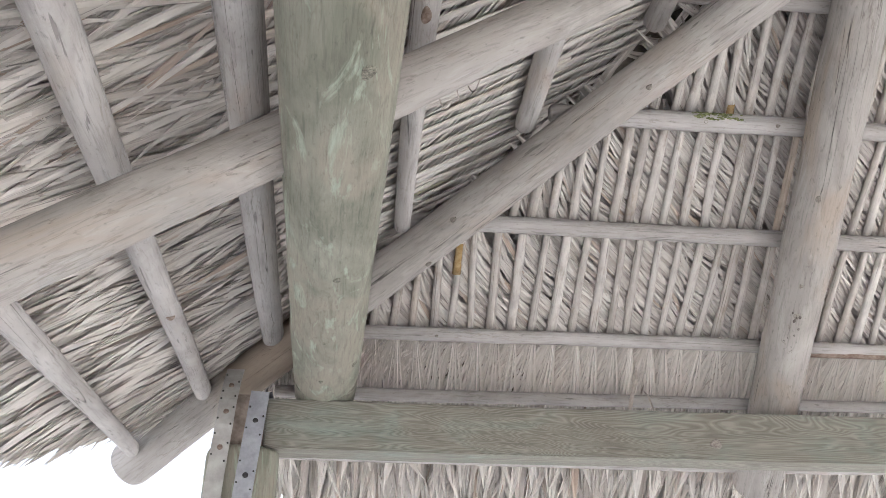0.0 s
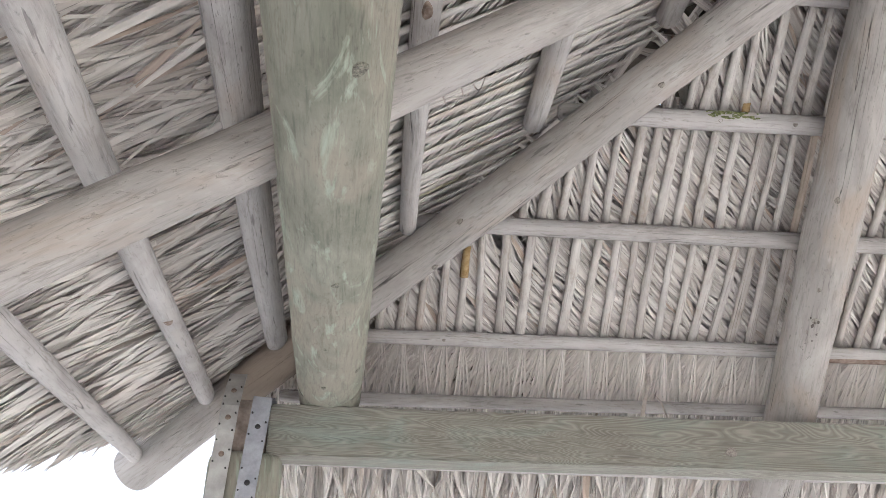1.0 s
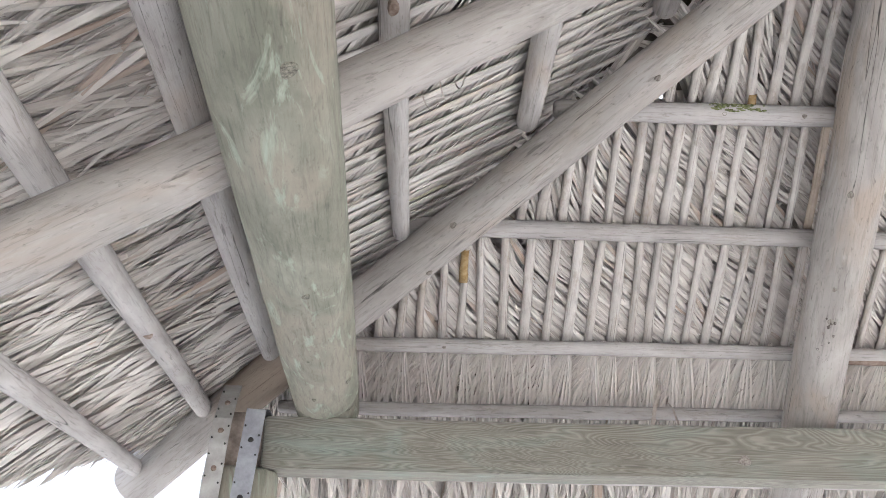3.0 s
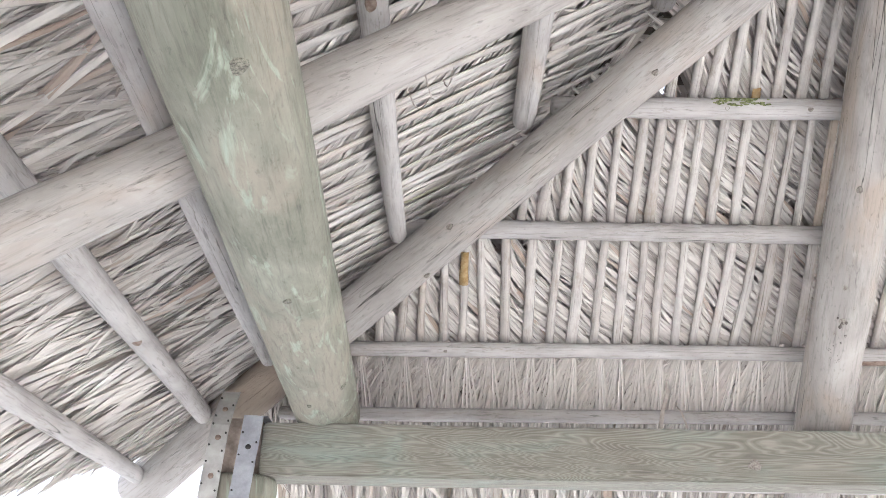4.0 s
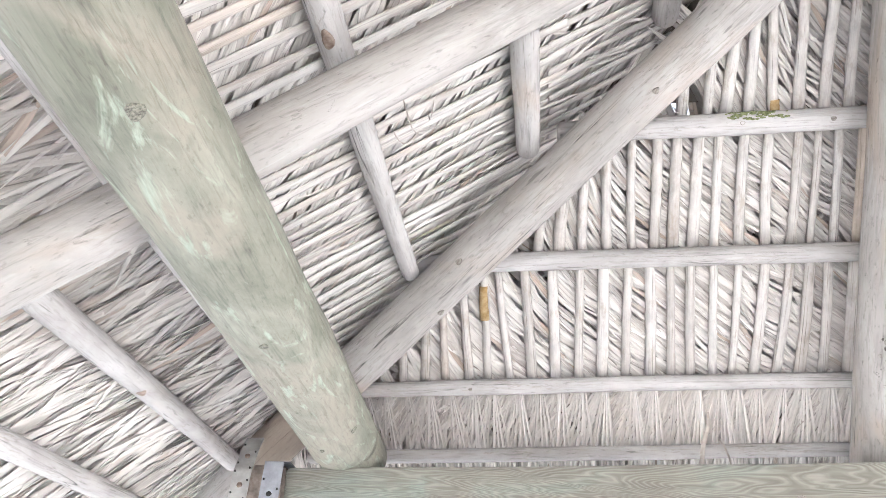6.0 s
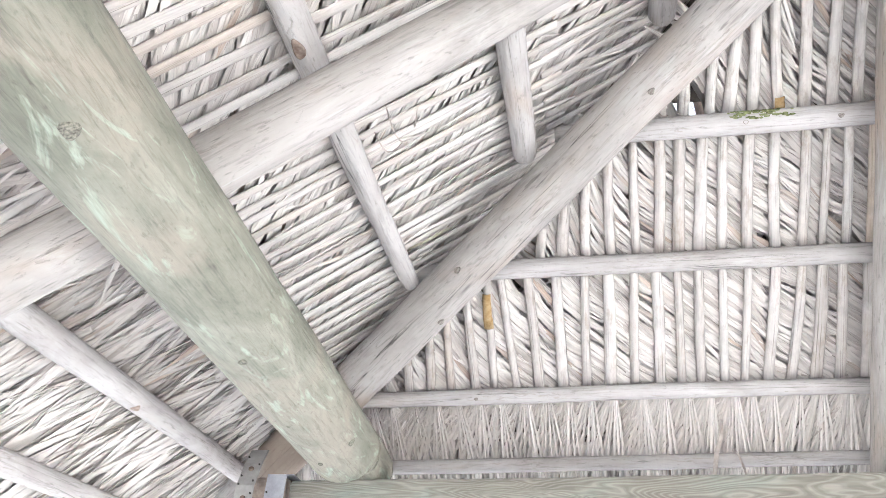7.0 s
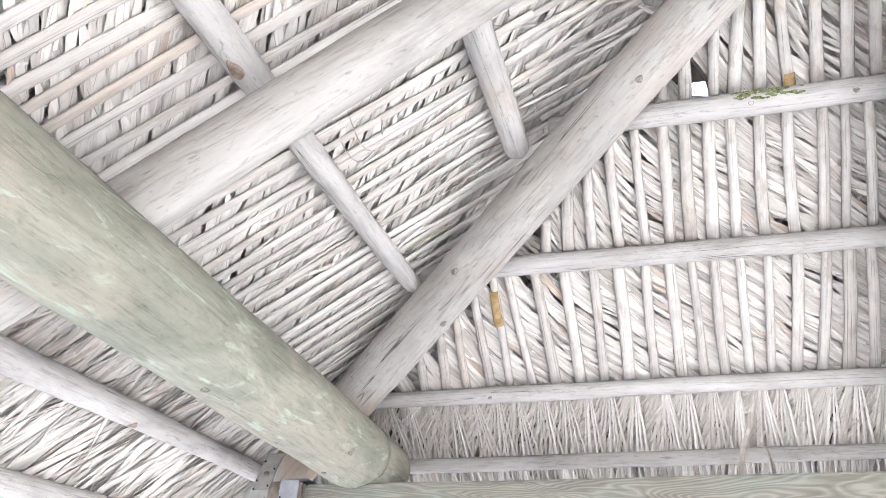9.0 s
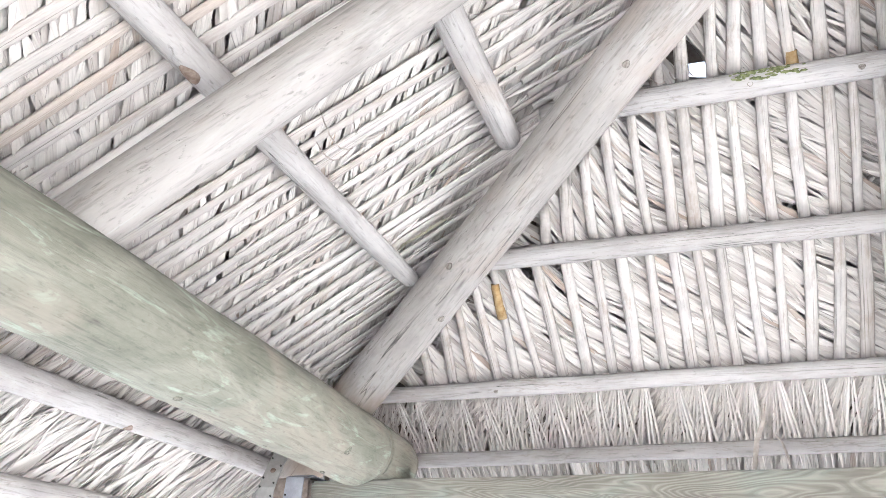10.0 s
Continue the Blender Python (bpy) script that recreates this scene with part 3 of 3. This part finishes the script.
LOW += [(0.892, -0.036, 0.022), (0.945, -0.036, 0.025), (1.002, -0.038, 0.022), (1.051, -0.005, 0.021), (1.109, 0.017, 0.028), (1.166, 0.030, 0.026), (1.227, -0.005, 0.030),
        (1.288, -0.053, 0.026), (1.351, -0.06, 0.030)]
MID = [(0.54, 0.12, 0.026), (0.597, 0.11, 0.031), (0.658, 0.044, 0.025), (0.721, 0.001, 0.025), (0.784, -0.008, 0.022), (0.836, 0.010, 0.027), (0.882, 0.010, 0.029), (0.933, 0.019, 0.029),
       (0.987, -0.008, 0.023), (1.048, -0.009, 0.026), (1.114, -0.039, 0.026), (1.173, -0.017, 0.025), (1.216, -0.014, 0.020), (1.275, -0.054, 0.023), (1.330, -0.06, 0.023)]
HIGH = [(0.845, 0.05, 0.022), (0.893, 0.05, 0.027), (0.951, 0.07, 0.023), (0.990, 0.10, 0.028), (1.045, 0.01, 0.027), (1.105, -0.06, 0.024), (1.158, -0.028, 0.027), (1.218, 0.0, 0.027), (1.275, -0.02, 0.025), (1.335, -0.03, 0.026)]


def carry_on(row, end, step, width):
    """Goes on with a course of stems at an even step."""
    row = list(row)
    while row[-1][0] < end:
        row.append((row[-1][0] + step * rng.uniform(0.88, 1.12), rng.gauss(-0.02, 0.025), width * rng.uniform(0.85, 1.15)))
    return row


LOW, MID, HIGH = carry_on(LOW, 2.5, 0.058, 0.026), carry_on(MID, 2.4, 0.056, 0.026), carry_on(HIGH, 2.4, 0.057, 0.026)
TOP = carry_on([(1.0, 0.0, 0.026)], 2.4, 0.057, 0.026)
COURSES_R = ((0.045, -0.27, LOW), (-0.25, -0.545, MID), (-0.525, -0.805, HIGH), (-0.785, -1.14, TOP))
SIDE_L = carry_on([(-2.6, 0.13, 0.022)], 0.05, 0.0465, 0.022)
SIDE_L = [(u, 0.135 + rng.gauss(0, 0.018), w) for u, _, w in SIDE_L]
COURSES_L = ((0.075, -0.62, SIDE_L), (-0.58, -1.25, [(u + 0.08, a, w) for u, a, w in SIDE_L]))


def leaflets(slope, courses, pitch, mean, lens, widths, h, rise, skip, tilt):
    """Blades that leave each stem at an even pitch and run aslant behind the next stems, lapped like boards."""
    out = []
    for ca, cb, row in courses:
        for u0, lean, _ in row:
            slant, d = rng.gauss(0, 5), ca + rng.uniform(0, pitch)
            while d > cb:
                d -= pitch * rng.uniform(0.75, 1.25)
                u = u0 + lean * (ca - d) * slope.k
                if rng.random() < skip or not covers(slope, u, d, 0.12 if slope is SLOPE_L else 0.01 if ca > 0 else -0.03):
                    continue
                p = slope.at(u, d)
                near = max(0.0, 1.0 - abs(p.x * 0.84 + p.y + 0.11) / 0.45) if slope is SLOPE_R else 0.0
                a = mean * (1 - 0.85 * near) + slant + rng.gauss(0, 5.0) + 8 * noise.noise((u * 3, d * 3, mean))
                ln = rng.uniform(*lens)
                hh = h + rng.uniform(-0.002, 0.004)
                if slope is SLOPE_R and over_hole(slope, u, d, hh, a, ln) and rng.random() < 0.93:
                    continue
                out.append((u, d, hh, a, ln, rng.uniform(*widths), rng.uniform(*rise), rng.gauss(0, 0.10), rng.uniform(0.5, 1.5) * tilt, rng.uniform(0.3, 1.0) * tilt))
    return out


# blades seen between the stems of the beam-side slope
leaf_r = leaflets(SLOPE_R, COURSES_R, 0.0092, 47, (0.11, 0.24), (0.006, 0.0135), 0.007, (0.006, 0.022), 0.12, 0.6)
leaf_r += scatter(SLOPE_R, 3200, -0.3, 2.6, -1.5, 0.0, 46, 9, (0.24, 0.44), (0.010, 0.022), 0.026, 0.045, 0.04, tilt=0.65, fold=0.6)
leaf_r += scatter(SLOPE_R, 3600, -0.3, 2.6, -1.5, 0.0, 40, 16, (0.24, 0.44), (0.02, 0.034), 0.06, 0.09, 0.08)
leaf_r += scatter(SLOPE_R, 600, -0.4, 3.0, -0.2, 0.16, 14, 14, (0.2, 0.36), (0.012, 0.026), 0.075, 0.10, 0.3)
# blades that hang past the plate to the eave
leaf_r += scatter(SLOPE_R, 5500, -0.45, 3.2, 0.17, 0.5, 0, 6, (0.26, 0.46), (0.016, 0.038), 0.0, 0.07, 0.4, 0.1, (-0.06, 0.0))
strips(SLOPE_R, leaf_r, M_LEAF, "palm_blades", roof_r, "layered dry palm blades")

leaf_l = leaflets(SLOPE_L, COURSES_L, 0.0125, 50, (0.09, 0.18), (0.011, 0.021), 0.0005, (0.002, 0.011), 0.10, 0.2)
leaf_l += scatter(SLOPE_L, 170, -0.8, -0.05, -0.95, -0.05, -8, 11, (0.10, 0.26), (0.006, 0.014), -0.006, 0.003, 0.05, 0.06, (-0.002, 0.01), tilt=0.7, fold=0.5)
leaf_l += scatter(SLOPE_L, 1500, -0.75, 0.0, -1.1, -0.05, 58, 8, (0.12, 0.26), (0.008, 0.018), 0.006, 0.02, 0.01, 0.02, (-0.002, 0.01), tilt=0.4, fold=0.4)
leaf_l += scatter(SLOPE_L, 2600, -2.9, 0.1, -1.5, 0.0, 45, 10, (0.2, 0.36), (0.010, 0.024), 0.02, 0.04, 0.02, tilt=0.5, fold=0.5)
leaf_l += scatter(SLOPE_L, 3600, -2.9, 0.1, -1.5, 0.0, 40, 16, (0.22, 0.4), (0.02, 0.034), 0.05, 0.085, 0.06)
leaf_l += scatter(SLOPE_L, 8500, -2.8, 0.5, -0.03, 0.4, -2, 15, (0.26, 0.48), (0.008, 0.024), 0.0, 0.045, 0.3, 0.06, tilt=0.6, fold=0.6)
leaf_l += scatter(SLOPE_L, 2400, -2.8, 0.5, 0.0, 0.4, 0, 14, (0.30, 0.5), (0.02, 0.036), 0.03, 0.08, 0.3, 0.06)
leaf_l += scatter(SLOPE_L, 5000, -2.9, 0.6, 0.3, 0.68, -6, 9, (0.2, 0.36), (0.008, 0.02), 0.0, 0.08, 0.3, 0.06, (-0.03, 0.01))
strips(SLOPE_L, leaf_l, M_LEAF, "palm_blades", roof_l, "layered dry palm blades")

# outer coat, and the blades of the unseen far slopes
for sl, par, ua, ub in ((SLOPE_R, roof_r, -0.6, 4.8), (SLOPE_L, roof_l, -4.9, 0.5), (SLOPE_RB, roof_rb, -0.6, 4.8), (SLOPE_LB, roof_lb, -4.9, 0.5)):
    coat = scatter(sl, 3600, ua, ub, -2.2, 0.45, 0, 16, (0.35, 0.6), (0.025, 0.05), 0.24, 0.27, 0.4, 0.03, (-0.03, 0.0))
    # extra hidden layer, added to keep daylight off the log-side eave blades
    if sl is SLOPE_L:
        coat += scatter(sl, 3500, -2.9, 0.5, 0.1, 0.7, 0, 14, (0.26, 0.45), (0.03, 0.05), 0.09, 0.16, 0.4, 0.06, (-0.03, 0.0))
    if sl in (SLOPE_RB, SLOPE_LB):
        coat += scatter(sl, 3000, ua, ub, -2.2, 0.45, 20, 25, (0.3, 0.5), (0.03, 0.05), 0.03, 0.09, 0.4)
    strips(sl, coat, M_LEAF, "thatch_coat", par, "weathered outer coat of palm blades")


def stem_mesh(length, w0, w1, seed):
    """A split palm stem: flat-bottomed, rounded back, slightly bowed."""
    rnd = random.Random(seed)
    vs, fs, ns = [], [], 6
    bow = rnd.uniform(-0.006, 0.006) * min(1.0, length / 0.5)
    for i in range(ns):
        s = i / (ns - 1)
        w = (w0 + (w1 - w0) * s) * 0.5 * (1 + rnd.uniform(-0.05, 0.05))
        c = bow * math.sin(math.pi * s) + rnd.uniform(-0.0008, 0.0008)
        for a, b in ((-1, 0.1), (-0.75, -0.42), (0, -0.62), (0.75, -0.42), (1, 0.1), (0, 0.4)):
            vs.append((c + a * w, s * length, b * w * 0.9))
    for i in range(ns - 1):
        for j in range(6):
            k = (j + 1) % 6
            fs.append((i * 6 + j, (i + 1) * 6 + j, (i + 1) * 6 + k, i * 6 + k))
    fs.append(tuple(range(6)))
    fs.append(tuple(range((ns - 1) * 6, ns * 6))[::-1])
    me = bpy.data.meshes.new("frond_stem")
    me.from_pydata(vs, [], fs)
    uvl = me.uv_layers.new(name="uv")
    for lp in me.loops:
        v = me.vertices[lp.vertex_index].co
        uvl.data[lp.index].uv = (v.x, v.y)
    me.materials.append(M_STEM)
    return smooth(me)


def stems(slope, parent, courses, meshes, h, thick=1.0):
    for ca, cb, row in courses:
        lap = 0.15 if slope is SLOPE_L else -0.015 if ca > 0 else -0.055
        for u, lean, w in row:
            if not covers(slope, u, ca - 0.10, lap):
                continue
            ob = link("frond_stem", rng.choice(meshes), M_STEM, parent)
            ang = math.atan(lean)
            y_ax = -slope.v * math.cos(ang) + slope.u * math.sin(ang)
            m = Matrix((y_ax.cross(slope.w), y_ax, slope.w)).transposed().to_4x4()
            top = cb + rng.uniform(-0.01, 0.01)
            while top < ca - 0.08 and not covers(slope, u + lean * (ca - top) * slope.k, top, lap):
                top += 0.02
            ob.matrix_world = Matrix.Translation(slope.at(u, ca, h + rng.uniform(-0.002, 0.003))) @ m @ Matrix.Diagonal((w / 0.03, (ca - top) * slope.k / 0.5, thick, 1))


STEMS = [stem_mesh(0.5, 0.032, 0.028, s) for s in range(10)]
stems(SLOPE_R, roof_r, COURSES_R, STEMS, 0.002)
stems(SLOPE_L, roof_l, COURSES_L, STEMS, -0.0025, 0.5)


def fan_mesh(seed):
    """A palm leaf spread from the end of its stem: narrow folded blades like rays, lapped edge over edge; y runs down, x across, z up out of the roof."""
    rnd = random.Random(seed)
    n, vs, fs, uvs, ns = 19, [], [], [], 7
    a0, a1 = radians(rnd.uniform(-62, -50)), radians(rnd.uniform(3, 11))
    full = rnd.uniform(0.32, 0.38)
    for j in range(n):
        t = (j + rnd.uniform(-0.3, 0.3)) / (n - 1)
        a = a0 + (a1 - a0) * t
        bend, lift, roll = rnd.uniform(0.02, 0.18), rnd.uniform(-0.003, 0.003), rnd.uniform(0.3, 1.4)
        wide, ln = rnd.uniform(0.8, 1.25), full * rnd.uniform(0.9, 1.05) * (0.55 + 0.45 * t)
        x, y = (t - 0.5) * 0.012, rnd.uniform(-0.004, 0.004)
        for i in range(ns):
            s = i / (ns - 1)
            th = a * (1 - bend * s) if a < 0 else a
            if i:
                x += math.sin(th) * ln / (ns - 1)
                y += math.cos(th) * ln / (ns - 1)
            z = (0.034 * max(0.0, 1 - t) ** 0.8 - 0.006) * min(1.0, s * 2.5) - 0.03 * s + lift * min(1, s * 3)
            w = 0.33 * wide * (0.003, 0.0052, 0.008, 0.0097, 0.0107, 0.0095, 0.002)[i]
            cx, cy = math.cos(th) * w, -math.sin(th) * w
            vs += [(x - cx, y - cy, z + roll * w), (x, y, z + w * 0.8), (x + cx, y + cy, z - roll * w)]
            uvs += [(j * 0.03 - w, s * ln), (j * 0.03, s * ln), (j * 0.03 + w, s * ln)]
        b = j * ns * 3
        for i in range(ns - 1):
            for k in (0, 1):
                fs.append((b + i * 3 + k, b + i * 3 + k + 1, b + i * 3 + k + 4, b + i * 3 + k + 3))
    me = bpy.data.meshes.new("palm_leaf")
    me.from_pydata(vs, [], fs)
    uvl = me.uv_layers.new(name="uv")
    for lp in me.loops:
        uvl.data[lp.index].uv = uvs[lp.vertex_index]
    me.materials.append(M_FAN)
    return me


FANS = [fan_mesh(s) for s in range(12)]
for u, _, _ in [(-0.16, 0, 0), (-0.10, 0, 0), (-0.04, 0, 0), (0.025, 0, 0)] + carry_on(LOW, 3.2, 0.058, 0.026):
    ob = link("palm_leaf", rng.choice(FANS), M_FAN, roof_r)
    y_ax = (SLOPE_R.v + SLOPE_R.u * rng.gauss(0.0, 0.05)).normalized()
    x_ax = y_ax.cross(SLOPE_R.w)
    ob.matrix_world = Matrix.Translation(SLOPE_R.at(u + 0.012 + rng.uniform(-0.006, 0.006), 0.022 + rng.uniform(-0.008, 0.008), rng.uniform(-0.004, 0.004))) @ Matrix((x_ax, y_ax, SLOPE_R.w)).transposed().to_4x4()


# ---- small things ----
def ribbon(name, pts, width, mat, label, category, parent=None):
    """A dry strand of palm leaf through way-points."""
    pts = [Vector(p) for p in pts]
    vs, fs = [], []
    for i, p in enumerate(pts):
        d = (pts[min(i + 1, len(pts) - 1)] - pts[max(i - 1, 0)]).normalized()
        side = d.cross(Vector((0.1, 1, 0.2))).normalized()
        w = width * (0.5 if 0 < i < len(pts) - 1 else 0.25)
        vs += [(p - side * w)[:], (p + Vector((0, 0.003, 0)))[:], (p + side * w)[:]]
    for i in range(len(pts) - 1):
        for j in (0, 1):
            fs.append((i * 3 + j, i * 3 + j + 1, i * 3 + j + 4, i * 3 + j + 3))
    me = bpy.data.meshes.new(name)
    me.from_pydata(vs, [], fs)
    uvl = me.uv_layers.new(name="uv")
    for lp in me.loops:
        uvl.data[lp.index].uv = ((lp.vertex_index % 3) * width * 0.5, (lp.vertex_index // 3) * 0.04)
    me.materials.append(mat)
    ob = link(name, smooth(me), mat, parent)
    return tagged(ob, label, category) if category else ob


ribbon("dry_strand", ((0.992, 0.10, 2.525), (0.985, 0.085, 2.48), (0.965, 0.075, 2.43), (0.955, 0.085, 2.375), (0.95, 0.10, 2.34)), 0.012, M_STRAND, "dry palm strand hanging over the lowest batten", "palm strand")
ribbon("dry_strand", ((1.01, 0.10, 2.45), (1.022, 0.095, 2.43), (1.032, 0.09, 2.39), (1.036, 0.10, 2.36)), 0.006, M_STRAND, "thin dry palm strand across the lowest batten", "palm strand")
ribbon("palm_leaf", [SLOPE_L.at(-0.435 + 0.009 * i, -0.235 - 0.025 * i, -0.002 + 0.002 * i) for i in range(6)], 0.016, M_YELLOW, "", "", roof_l)


def short_stem(u, d, length, width, mat, lean, label):
    ob = link("frond_stem", stem_mesh(length, width, width * 0.8, 77), mat, roof_r, label)
    ob.data.materials.clear()
    ob.data.materials.append(mat)
    y_ax = -SLOPE_R.v * math.cos(lean) + SLOPE_R.u * math.sin(lean)
    m = Matrix((y_ax.cross(SLOPE_R.w), y_ax, SLOPE_R.w)).transposed().to_4x4()
    ob.matrix_world = Matrix.Translation(SLOPE_R.at(u, d, -0.003)) @ m


short_stem(0.397, -0.128, 0.10, 0.026, M_AMBER, 0.021, "amber-brown broken palm stem")
short_stem(1.1055, -0.53, 0.05, 0.029, M_AMBER, -0.06, "amber-brown stem stub")


def moss():
    rnd = random.Random(4)
    bm = bmesh.new()
    for i in range(90):
        x = 0.975 + 0.16 * rnd.betavariate(2, 2.5)
        a = radians(rnd.uniform(140, 195))
        m = Matrix.Translation((x, -0.56 + 0.0262 * math.cos(a), 3.012 + 0.0262 * math.sin(a))) @ Matrix.Diagonal((rnd.uniform(0.003, 0.009), 0.003, 0.0025, 1))
        bmesh.ops.create_icosphere(bm, subdivisions=1, radius=1, matrix=m)
    for v in bm.verts:
        v.co += noise.noise_vector(v.co * 300) * 0.0012
    me = bpy.data.meshes.new("moss")
    bm.to_mesh(me)
    bm.free()
    tagged(link("moss", smooth(me), M_MOSS), "green moss growing along a grey batten", "moss", kind="stuff")


moss()

# hair-thin fibres that hang from the thatch by the rafter and by the gap at the hip
for a, b, sag in (((0.30, -0.98, 2.83), (0.33, -0.90, 2.79), 0.03), ((0.27, -0.93, 2.80), (0.31, -0.86, 2.82), 0.035), ((0.34, -0.90, 2.84), (0.36, -0.97, 2.82), 0.03),
                  ((0.83, -0.575, 3.06), (0.86, -0.56, 3.05), 0.012), ((0.87, -0.58, 3.06), (0.885, -0.565, 3.05), 0.010), ((0.905, -0.585, 3.065), (0.92, -0.57, 3.05), 0.012)):
    a, b = Vector(a), Vector(b)
    ribbon("dry_strand", [a.lerp(b, k / 6) - Vector((0, 0, sag * math.sin(math.pi * k / 6))) for k in range(7)], 0.0028, M_STRAND, "hair-thin dry fibre hanging from the thatch", "palm strand")
